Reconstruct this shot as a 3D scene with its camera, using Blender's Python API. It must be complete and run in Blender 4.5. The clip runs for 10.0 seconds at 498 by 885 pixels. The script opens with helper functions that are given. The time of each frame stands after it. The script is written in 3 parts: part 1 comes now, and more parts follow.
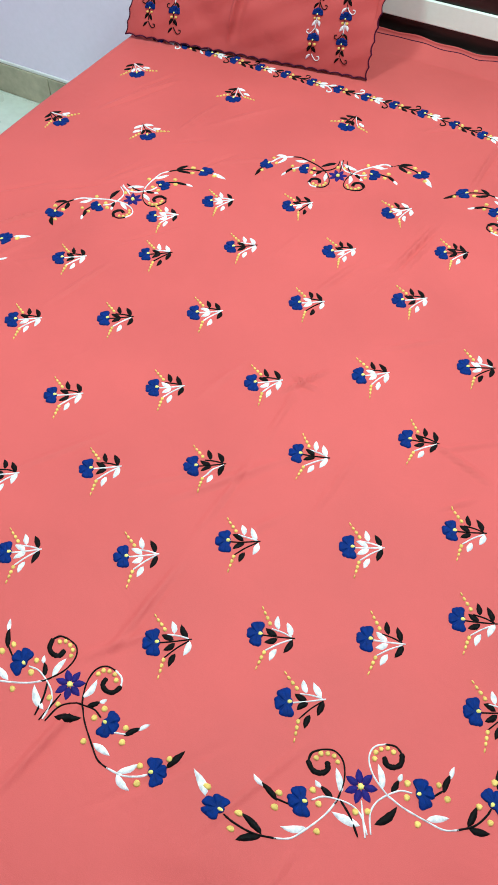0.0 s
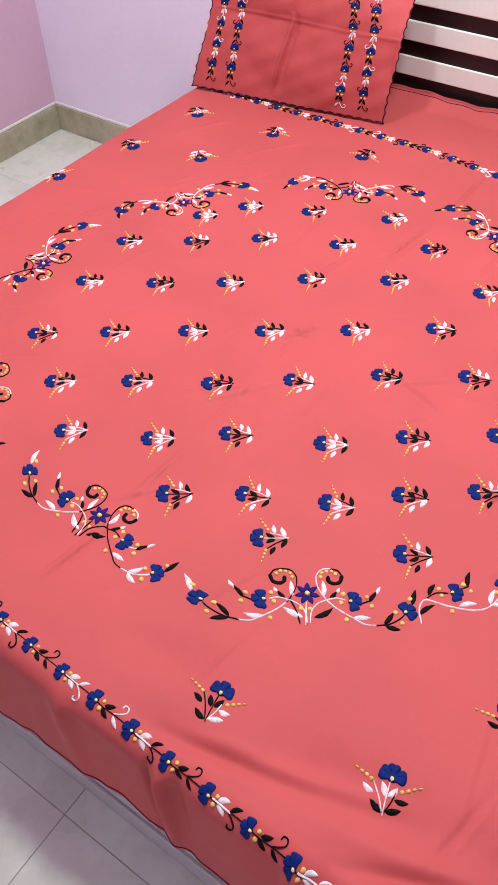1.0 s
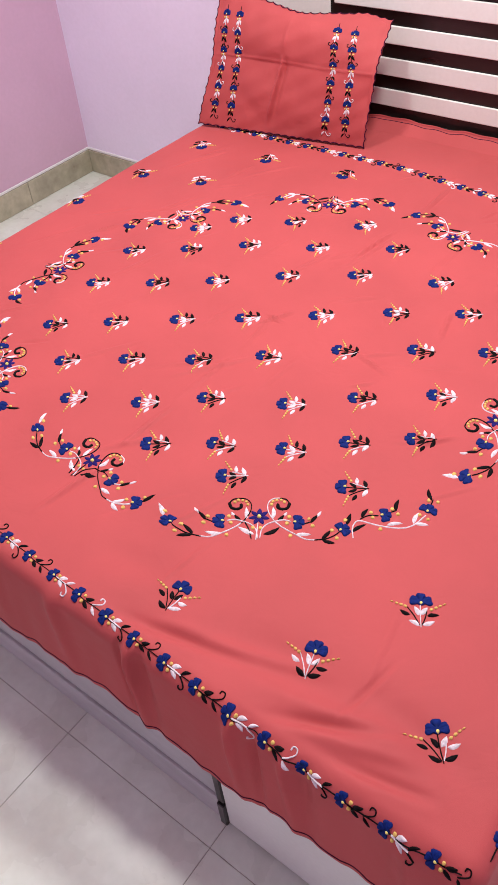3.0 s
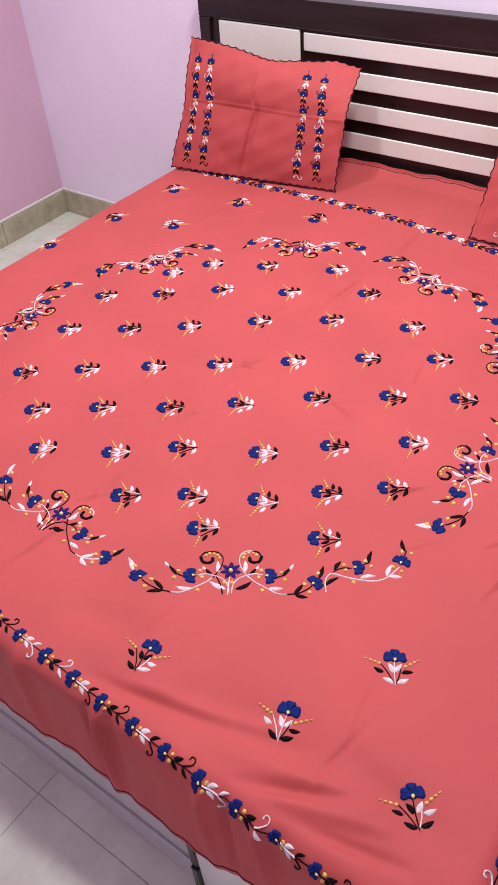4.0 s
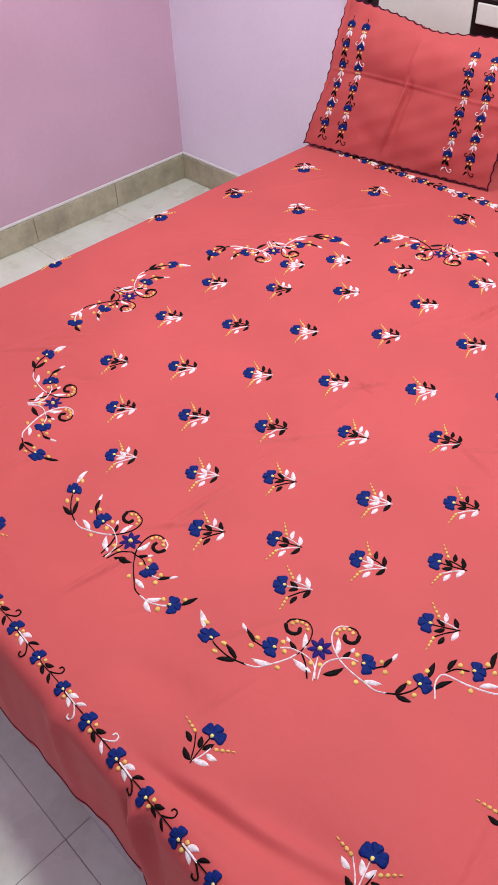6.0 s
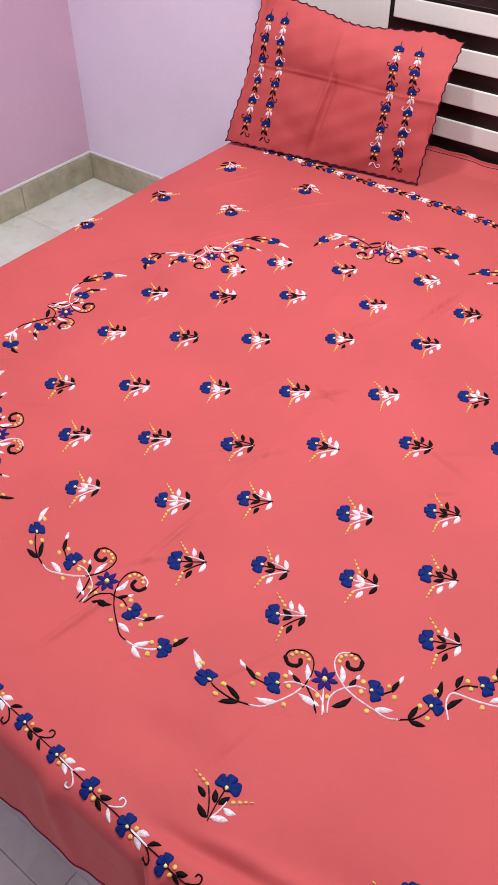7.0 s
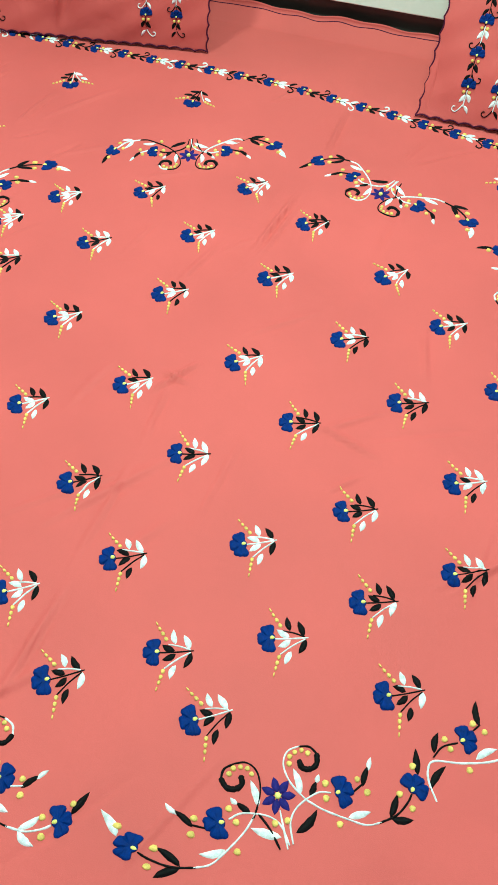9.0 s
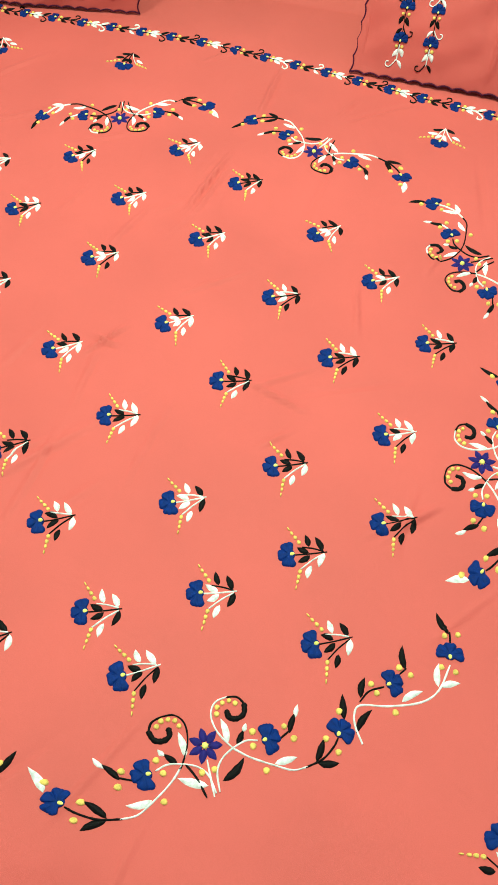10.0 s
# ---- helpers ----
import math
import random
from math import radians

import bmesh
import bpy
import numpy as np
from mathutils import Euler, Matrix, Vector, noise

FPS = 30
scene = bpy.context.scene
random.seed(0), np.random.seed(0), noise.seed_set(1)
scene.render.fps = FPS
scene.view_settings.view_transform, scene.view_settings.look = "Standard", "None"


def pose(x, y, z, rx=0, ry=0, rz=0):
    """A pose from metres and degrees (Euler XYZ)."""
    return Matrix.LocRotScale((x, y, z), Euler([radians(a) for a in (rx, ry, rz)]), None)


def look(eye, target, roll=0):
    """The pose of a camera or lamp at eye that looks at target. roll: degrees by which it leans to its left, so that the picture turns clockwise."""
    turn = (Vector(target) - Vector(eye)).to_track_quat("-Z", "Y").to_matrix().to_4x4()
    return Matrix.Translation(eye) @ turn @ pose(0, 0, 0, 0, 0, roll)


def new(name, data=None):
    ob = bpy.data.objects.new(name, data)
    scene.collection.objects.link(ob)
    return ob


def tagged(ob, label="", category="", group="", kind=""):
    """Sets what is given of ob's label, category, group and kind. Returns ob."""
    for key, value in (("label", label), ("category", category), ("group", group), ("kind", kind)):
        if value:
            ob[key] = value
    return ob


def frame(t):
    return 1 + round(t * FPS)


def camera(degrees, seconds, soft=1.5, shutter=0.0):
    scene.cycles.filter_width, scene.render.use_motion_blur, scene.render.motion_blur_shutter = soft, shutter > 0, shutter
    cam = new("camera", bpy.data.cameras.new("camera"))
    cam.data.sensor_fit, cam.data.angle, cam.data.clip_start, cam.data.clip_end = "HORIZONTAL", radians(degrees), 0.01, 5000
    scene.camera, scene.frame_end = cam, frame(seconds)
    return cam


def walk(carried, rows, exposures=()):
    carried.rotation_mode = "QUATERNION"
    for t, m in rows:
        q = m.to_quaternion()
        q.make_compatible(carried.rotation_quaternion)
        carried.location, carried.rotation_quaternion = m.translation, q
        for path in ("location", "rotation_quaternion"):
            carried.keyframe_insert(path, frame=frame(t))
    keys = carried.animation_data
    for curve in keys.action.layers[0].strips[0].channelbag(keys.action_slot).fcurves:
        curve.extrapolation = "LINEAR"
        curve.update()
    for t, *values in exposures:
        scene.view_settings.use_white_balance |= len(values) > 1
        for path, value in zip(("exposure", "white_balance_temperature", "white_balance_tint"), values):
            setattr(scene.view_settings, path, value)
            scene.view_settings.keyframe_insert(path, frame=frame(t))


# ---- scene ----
cam = camera(35.5, 10.0, soft=1.0)
PATH = [
    (0, (0.397, -0.731, 1.514), (-0.184, 0.306, -0.094), 0.1),
    (0.5, (0.537, -0.912, 1.557), (-0.165, 0.113, -0.01), -0.7),
    (1, (0.708, -1.038, 1.598), (-0.08, 0.047, 0.114), -1.5),
    (1.5, (0.874, -1.075, 1.616), (-0.015, 0.135, 0.295), 1.0),
    (2, (0.963, -1.09, 1.61), (0.055, 0.015, 0.212), 3.3),
    (2.5, (0.992, -1.152, 1.617), (0.008, -0.113, 0.221), -2.2),
    (3, (1.013, -1.184, 1.644), (0.07, -0.102, 0.252), -5.7),
    (3.2, (1.024, -1.194, 1.653), (0.112, -0.076, 0.268), -6.3),
    (4.3, (0.987, -1.094, 1.663), (0.034, 0.061, 0.339), -3.8),
    (4.5, (0.971, -1.061, 1.662), (-0.014, 0.081, 0.349), -2.9),
    (5, (0.937, -0.994, 1.64), (-0.227, -0.002, 0.351), -3.3),
    (5.5, (0.881, -0.953, 1.591), (-0.307, -0.028, 0.274), -3.1),
    (5.7, (0.849, -0.955, 1.575), (-0.3, -0.019, 0.233), -3.1),
    (6.8, (0.69, -1.015, 1.572), (-0.194, 0.075, 0.147), -1.1),
    (7, (0.662, -0.985, 1.569), (-0.213, 0.145, 0.17), -0.2),
    (7.5, (0.601, -0.887, 1.576), (-0.355, 0.179, 0.18), -4.8),
    (8, (0.559, -0.806, 1.563), (-0.389, 0.323, 0.212), -3.2),
    (8.5, (0.481, -0.702, 1.519), (-0.154, 0.466, 0.025), -0.7),
    (9, (0.429, -0.657, 1.483), (0.055, 0.43, -0.153), 0.5),
    (9.5, (0.465, -0.653, 1.471), (0.193, 0.415, -0.198), 0.4),
    (10, (0.508, -0.657, 1.461), (0.19, 0.406, -0.203), 0.3),
]
EXPOSURES = [
    (0, 0.05, 5300, -35),
    (0.5, -0.05, 5850, -20),
    (1, -0.07, 6300, 4),
    (1.5, -0.24, 6400, 8),
    (2.5, -0.09, 6500, 8),
    (4.5, -0.19, 6500, 10),
    (5.5, -0.22, 6300, 4),
    (7, -0.16, 6300, 4),
    (7.5, -0.16, 5950, -10),
    (8, -0.13, 5600, -32),
    (8.5, 0.00, 5700, -38),
    (9, 0.12, 5250, -60),
    (9.5, 0.20, 6200, -48),
    (10, 0.20, 6500, -59),
]
walk(cam, [(t, look(eye, target, roll)) for t, eye, target, roll in PATH], EXPOSURES)

# ---- light ----
world = bpy.data.worlds.new("world")
scene.world = world
world.use_nodes = True
world.node_tree.nodes["Background"].inputs["Color"].default_value = (0.8, 0.85, 1.0, 1)
world.node_tree.nodes["Background"].inputs["Strength"].default_value = 0.05

# two round ceiling lamps over the bed, out of view
for place, power, wide in (((-0.60, -0.26, 2.74), 29.0, 0.24), ((0.38, 0.36, 2.74), 47.0, 0.34)):
    lamp_data = bpy.data.lights.new("ceiling_lamp", "AREA")
    lamp_data.shape, lamp_data.size, lamp_data.energy = "DISK", wide, power
    lamp_data.color = (1.0, 0.97, 0.93)
    lamp = new("ceiling_lamp", lamp_data)
    lamp.matrix_world = look(place, (place[0], place[1], 0))


# ---- materials ----
def material(name, colour, rough=0.5, spread=0.08, scale=8.0, fine=120.0, bump=0.15, bump_depth=0.002, metal=0.0, sheen=0.0,
             coat=0.0, second=None, piece=0.0, stretch=(1, 1, 1)):
    """A surface with blotches at one scale, grain at a finer one, and a fine relief."""
    m = bpy.data.materials.new(name)
    m.use_nodes = True
    t = m.node_tree
    p = t.nodes["Principled BSDF"]
    co = t.nodes.new("ShaderNodeTexCoord")
    mp = t.nodes.new("ShaderNodeMapping")
    mp.inputs["Scale"].default_value = stretch
    t.links.new(co.outputs["Object"], mp.inputs["Vector"])
    big, small = t.nodes.new("ShaderNodeTexNoise"), t.nodes.new("ShaderNodeTexNoise")
    big.inputs["Scale"].default_value, big.inputs["Detail"].default_value = scale, 5
    small.inputs["Scale"].default_value, small.inputs["Detail"].default_value = fine, 3
    for n in (big, small):
        t.links.new(mp.outputs["Vector"], n.inputs["Vector"])
    ramp = t.nodes.new("ShaderNodeMix")
    ramp.data_type = "RGBA"
    two = second or tuple(c * (1 - 2.2 * spread) for c in colour)
    one = tuple(min(1.0, c * (1 + spread)) for c in colour)
    ramp.inputs["A"].default_value, ramp.inputs["B"].default_value = (*two, 1), (*one, 1)
    mr = t.nodes.new("ShaderNodeMapRange")
    mr.inputs["From Min"].default_value, mr.inputs["From Max"].default_value = 0.3, 0.7
    t.links.new(big.outputs["Fac"], mr.inputs["Value"])
    t.links.new(mr.outputs["Result"], ramp.inputs["Factor"])
    grain = t.nodes.new("ShaderNodeHueSaturation")
    gm = t.nodes.new("ShaderNodeMapRange")
    gm.inputs["From Min"].default_value, gm.inputs["From Max"].default_value = 0.25, 0.75
    gm.inputs["To Min"].default_value, gm.inputs["To Max"].default_value = 1 - spread, 1 + spread
    t.links.new(small.outputs["Fac"], gm.inputs["Value"])
    t.links.new(ramp.outputs["Result"], grain.inputs["Color"])
    if piece:
        info, pm, mul = t.nodes.new("ShaderNodeObjectInfo"), t.nodes.new("ShaderNodeMapRange"), t.nodes.new("ShaderNodeMath")
        pm.inputs["To Min"].default_value, pm.inputs["To Max"].default_value = 1 - piece, 1 + piece
        mul.operation = "MULTIPLY"
        t.links.new(info.outputs["Random"], pm.inputs["Value"])
        t.links.new(pm.outputs["Result"], mul.inputs[0])
        t.links.new(gm.outputs["Result"], mul.inputs[1])
        t.links.new(mul.outputs["Value"], grain.inputs["Value"])
    else:
        t.links.new(gm.outputs["Result"], grain.inputs["Value"])
    t.links.new(grain.outputs["Color"], p.inputs["Base Color"])
    rr = t.nodes.new("ShaderNodeMapRange")
    rr.inputs["To Min"].default_value, rr.inputs["To Max"].default_value = max(0.02, rough * 0.8), min(1, rough * 1.2)
    t.links.new(big.outputs["Fac"], rr.inputs["Value"])
    t.links.new(rr.outputs["Result"], p.inputs["Roughness"])
    if bump:
        b = t.nodes.new("ShaderNodeBump")
        b.inputs["Strength"].default_value, b.inputs["Distance"].default_value = bump, bump_depth
        t.links.new(small.outputs["Fac"], b.inputs["Height"])
        t.links.new(b.outputs["Normal"], p.inputs["Normal"])
    p.inputs["Metallic"].default_value = metal
    p.inputs["Sheen Weight"].default_value = sheen
    p.inputs["Coat Weight"].default_value = coat
    return m


CORAL = material("coral_cotton", (0.484, 0.087, 0.090), 0.60, 0.035, 5, 900, 0.25, 0.0006, sheen=0.06)
for key, value in (("Sheen Tint", (1.0, 0.76, 0.76, 1)), ("Sheen Roughness", 0.42), ("Specular IOR Level", 0.12)):
    CORAL.node_tree.nodes["Principled BSDF"].inputs[key].default_value = value
def crumple(m, scale, depth):
    """Adds a soft, crumpled unevenness under the fine relief of a cloth."""
    t = m.node_tree
    co, n, b = t.nodes.new("ShaderNodeTexCoord"), t.nodes.new("ShaderNodeTexNoise"), t.nodes.new("ShaderNodeBump")
    n.inputs["Scale"].default_value, n.inputs["Detail"].default_value, n.inputs["Distortion"].default_value = scale, 3, 0.8
    b.inputs["Strength"].default_value, b.inputs["Distance"].default_value = 0.45, depth
    t.links.new(co.outputs["Object"], n.inputs["Vector"])
    t.links.new(n.outputs["Fac"], b.inputs["Height"])
    fine = next(x for x in t.nodes if x.bl_idname == "ShaderNodeBump" and x != b)
    t.links.new(b.outputs["Normal"], fine.inputs["Normal"])


crumple(CORAL, 9.0, 0.006)
# the west wall gets a darker, pinker base colour than the lilac walls
WALL_PINK = material("mauve_wall", (0.67, 0.435, 0.58), 0.55, 0.025, 3, 60, 0.12, 0.002)
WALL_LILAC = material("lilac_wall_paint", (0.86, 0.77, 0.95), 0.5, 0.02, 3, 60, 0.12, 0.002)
CEILING = material("white_ceiling_paint", (0.8, 0.8, 0.8), 0.8, 0.02, 3, 60)
TILE = material("cream_marble_tile", (0.735, 0.80, 0.735), 0.28, 0.05, 6, 40, 0.03, 0.001, second=(0.66, 0.68, 0.61), piece=0.05, coat=0.3)
SKIRTING = material("beige_stone_skirting", (0.50, 0.46, 0.34), 0.3, 0.10, 9, 50, 0.05, 0.001, second=(0.32, 0.29, 0.21), piece=0.07)
GROUT = material("grey_grout", (0.45, 0.43, 0.38), 0.9, 0.15, 20, 200)
DARK_WOOD = material("dark_wenge_laminate", (0.013, 0.008, 0.008), 0.3, 0.3, 5, 60, 0.08, 0.001, stretch=(0.6, 6, 6), second=(0.005, 0.0035, 0.0035))
WHITE_PANEL = material("off_white_laminate", (0.76, 0.77, 0.74), 0.35, 0.025, 4, 90, 0.05, 0.001, piece=0.015)
GREY_PANEL = material("grey_board", (0.50, 0.49, 0.51), 0.35, 0.06, 6, 60, 0.05, 0.001, stretch=(1, 5, 5))
MATTRESS = material("mattress_ticking", (0.7, 0.66, 0.6), 0.9, 0.05, 8, 200)


def thread(name, colour, rough=0.65):
    m = material(name, colour, rough, 0.14, 160, 1400, 0.35, 0.0010)
    m.node_tree.nodes["Principled BSDF"].inputs["Specular IOR Level"].default_value = 0.10
    return m


BLUE = thread("royal_blue_thread", (0.0045, 0.018, 0.148))
VIOLET = thread("violet_blue_thread", (0.018, 0.011, 0.14))
BLACK = thread("black_thread", (0.003, 0.002, 0.003))
WHITE = thread("white_thread", (0.77, 0.70, 0.76))
GOLD = thread("gold_thread", (0.74, 0.50, 0.15))
YELLOW = thread("pale_yellow_thread", (0.86, 0.74, 0.22))
PLUM = thread("plum_edging_thread", (0.060, 0.006, 0.030))


# ---- building helpers ----
def smooth(me):
    me.polygons.foreach_set("use_smooth", [True] * len(me.polygons))


def part(name, bm, mat, parent=None, label="", soft=False):
    me = bpy.data.meshes.new(name)
    bm.to_mesh(me)
    bm.free()
    me.materials.append(mat)
    if soft:
        smooth(me)
    ob = new(name, me)
    ob.parent = parent
    return tagged(ob, label)


def plain(name, verts, faces, mat, parent=None, label="", soft=True):
    me = bpy.data.meshes.new(name)
    me.from_pydata([tuple(map(float, v)) for v in verts], [], faces)
    me.materials.append(mat)
    if soft:
        smooth(me)
    ob = new(name, me)
    ob.parent = parent
    return tagged(ob, label)


def slab(a, b, bevel=0.002, segments=1):
    bm = bmesh.new()
    bmesh.ops.create_cube(bm, size=1)
    for v in bm.verts:
        v.co = Vector([(a[i] + b[i]) / 2 + v.co[i] * (b[i] - a[i]) for i in range(3)])
    if bevel:
        bmesh.ops.bevel(bm, geom=bm.edges[:], offset=bevel, segments=segments, affect="EDGES", profile=0.6)
    return bm


# ---- the room ----
WEST, EAST, SOUTH, NORTH, HIGH = -1.90, 2.30, -2.70, 1.203, 3.0
TS, GAP = 0.410, 0.0016
tagged(part("floor", slab((WEST - 0.1, SOUTH - 0.1, -0.10), (EAST + 0.1, NORTH + 0.1, -0.0016), 0), GROUT), "cream marble tiled floor with thin dark joints", "floor", kind="structure")
tagged(part("wall_west", slab((WEST - 0.12, SOUTH, -0.05), (WEST, NORTH, HIGH), 0), WALL_PINK), "plain mauve wall", "wall", kind="structure")
tagged(part("wall_north", slab((WEST - 0.12, NORTH, -0.05), (EAST + 0.12, NORTH + 0.12, HIGH), 0), WALL_LILAC), "unseen lilac wall added to close the room behind the bed", "wall", kind="structure")
# added unseen east and south walls; lilac picked for neutral bounced light
tagged(part("wall_east", slab((EAST, SOUTH, -0.05), (EAST + 0.12, NORTH, HIGH), 0), WALL_LILAC), "unseen lilac wall added to close the room", "wall", kind="structure")
tagged(part("wall_south", slab((WEST - 0.12, SOUTH - 0.12, -0.05), (EAST + 0.12, SOUTH, HIGH), 0), WALL_LILAC), "unseen lilac wall added to close the room", "wall", kind="structure")
tagged(part("ceiling", slab((WEST - 0.12, SOUTH - 0.12, HIGH), (EAST + 0.12, NORTH + 0.12, HIGH + 0.1), 0), CEILING), "plain white ceiling", "ceiling", kind="structure")


# ---- the bed ----
HB, TOP = 1.14, 0.55
bed = tagged(new("bed"), "low bed with dark wood headboard and pale slats", "bed")


def bed_part(name, a, b, mat, label="", bevel=0.002, parent=bed):
    return part(name, slab(a, b, bevel), mat, parent, label)


bed_part("headboard_back", (-0.875, HB + 0.0125, 0.0), (1.035, HB + 0.046, 1.03), DARK_WOOD, "dark wenge backing board")
bed_part("top_rail", (-0.897, HB, 0.965), (1.057, HB + 0.052, 1.047), DARK_WOOD, "dark wenge top rail")
bed_part("stile", (-0.897, HB, 0.0), (-0.852, HB + 0.052, 0.9635), DARK_WOOD)
bed_part("stile", (1.012, HB, 0.0), (1.057, HB + 0.052, 0.9635), DARK_WOOD)
for a, b in ((-0.815, -0.488), (0.648, 0.975)):
    bed_part("end_panel", (a, HB + 0.002, 0.36), (b, HB + 0.0115, 0.959), WHITE_PANEL, "off-white laminate panel", 0.003)
for i in range(6):
    z = 0.953 - 0.0955 * i
    bed_part("slat", (-0.474, HB + 0.004, z - 0.054), (0.634, HB + 0.0115, z), WHITE_PANEL, "off-white laminate slat", 0.0025)
bed_part("base_box", (-0.83, -0.790, 0.0), (0.985, HB - 0.002, 0.398), DARK_WOOD)
# boards left of the divider are greyer than the drawer front
bed_part("plinth", (-0.832, -0.809, 0.0), (0.514, -0.7905, 0.098), GREY_PANEL, "grey plinth board")
bed_part("foot_panel", (-0.832, -0.803, 0.101), (0.514, -0.7905, 0.397), GREY_PANEL, "grey foot panel")
bed_part("divider", (0.5155, -0.812, 0.106), (0.5325, -0.7905, 0.397), DARK_WOOD)
bed_part("divider", (0.5155, -0.816, 0.0), (0.5325, -0.7905, 0.096), DARK_WOOD)
bed_part("drawer_front", (0.534, -0.810, 0.012), (0.988, -0.7905, 0.397), WHITE_PANEL, "off-white laminate drawer front")
mattress = tagged(part("mattress", slab((-0.840, -0.800, 0.399), (0.985, HB - 0.004, 0.536), 0.03, 3), MATTRESS, soft=True), "thick mattress hidden under the coral bedspread", "mattress")

# ---- the bedspread: a sheet laid over the mattress, hanging at the foot and the sides ----
X0, X1, Y0, Y1, RAD = -0.822, 0.968, -0.786, 1.085, 0.034
TILT_SHEET = radians(3.4)
# creases left by folding: start, end, width, height
CREASES = [
    (0.040, -0.70, 0.066, -0.54, 0.010, 0.0030), (0.056, -0.50, 0.068, -0.34, 0.009, 0.0026), (0.062, -0.30, 0.068, -0.12, 0.007, 0.0020),
    (0.070, -0.09, 0.062, 0.03, 0.007, 0.0022), (0.045, 0.005, 0.090, 0.080, 0.006, 0.0040), (0.040, 0.046, 0.095, 0.034, 0.006, 0.0034),
    (0.086, 0.36, 0.112, 0.53, 0.008, 0.0046), (0.104, 0.37, 0.122, 0.49, 0.006, 0.0034), (0.130, 0.67, 0.128, 0.83, 0.008, 0.0036),
    (0.300, 0.030, 0.400, 0.000, 0.008, 0.0026), (0.300, 0.012, 0.390, 0.085, 0.007, 0.0018), (0.436, 0.17, 0.410, 0.28, 0.008, 0.0026),
    (0.350, -0.69, 0.370, -0.57, 0.006, 0.0016), (-0.50, 0.57, -0.48, 0.68, 0.008, 0.0030), (-0.64, 0.11, -0.59, 0.19, 0.007, 0.0034),
    (-0.60, -0.40, -0.50, -0.30, 0.010, 0.0026), (0.70, 0.10, 0.74, 0.28, 0.010, 0.0030), (0.80, -0.30, 0.84, -0.12, 0.010, 0.0026),
    (-0.70, 0.55, -0.62, 0.72, 0.012, 0.0030),
]
# many faint creases across the whole cloth, mostly along one slant
random.seed(11)
for _ in range(70):
    x, y, a, n = random.uniform(-0.78, 0.92), random.uniform(-0.74, 1.0), math.radians(random.gauss(58, 16)), random.uniform(0.06, 0.20)
    CREASES.append((x, y, x + n * math.cos(a), y + n * math.sin(a), random.uniform(0.006, 0.013), random.choice((1, 1, -1)) * random.uniform(0.0008, 0.0023)))
# soft dips and rolls where the cloth is pulled over the foot
ROLLS = [
    (0.340, -0.776, 0.560, -0.728, 0.011, -0.0055), (0.440, -0.750, 0.680, -0.672, 0.013, 0.0042), (0.630, -0.786, 0.820, -0.698, 0.011, -0.0060), (0.740, -0.785, 0.900, -0.752, 0.010, -0.0055), (0.700, -0.774, 0.860, -0.720, 0.011, 0.0040),
    (0.30, -0.775, 0.56, -0.745, 0.026, -0.0030), (0.48, -0.700, 0.78, -0.690, 0.045, -0.0070), (0.60, -0.745, 0.86, -0.700, 0.018, 0.0050),
    (0.38, -0.760, 0.48, -0.725, 0.012, 0.0022), (0.74, -0.66, 0.95, -0.70, 0.030, -0.0050), (0.20, -0.70, 0.36, -0.66, 0.035, -0.0040),
]
# puckers in the hanging foot of the cloth: place along the foot, width, depth
PUCKERS = [(0.36, 0.006, -0.007), (0.60, 0.012, 0.010), (0.64, 0.008, -0.008), (0.20, 0.02, 0.007), (-0.10, 0.02, -0.006), (0.02, 0.02, 0.006), (0.385, 0.010, 0.010), (0.41, 0.014, -0.008), (0.70, 0.012, 0.009), (0.73, 0.014, -0.006), (-0.35, 0.03, 0.006), (0.90, 0.02, 0.006)]


def ridge(u, v, a):
    x0, y0, x1, y1, w, h = a
    dx, dy = x1 - x0, y1 - y0
    n = math.hypot(dx, dy)
    s = ((u - x0) * dx + (v - y0) * dy) / n ** 2
    d = ((u - x0) * dy - (v - y0) * dx) / n
    along = np.clip(1 - ((s - 0.5) / 0.62) ** 2, 0, 1) ** 1.5
    k = d / (w * 0.62)
    return h * along * (np.exp(-k * k) - 0.35 * np.exp(-((k - 1.6) ** 2)))


def top_height(u, v):
    z = TOP + 0.0028 * np.sin(2.1 * u + 1.3 * v + 0.4) * np.sin(1.7 * v - 2.3 * u) + 0.0012 * np.sin(9 * u + 4 * v) * np.sin(7 * v - 5 * u + 1)
    z = z + 0.0007 * np.sin(31 * u + 11 * v + 2 * np.sin(6 * v)) * np.sin(19 * v - 9 * u)
    for a in CREASES:
        z = z + 2.3 * ridge(u, v, a[:4] + (a[4] * 0.75, a[5]))
    for a in ROLLS:
        z = z + 1.5 * ridge(u, v, a[:4] + (a[4] * 1.5, a[5]))
    return z


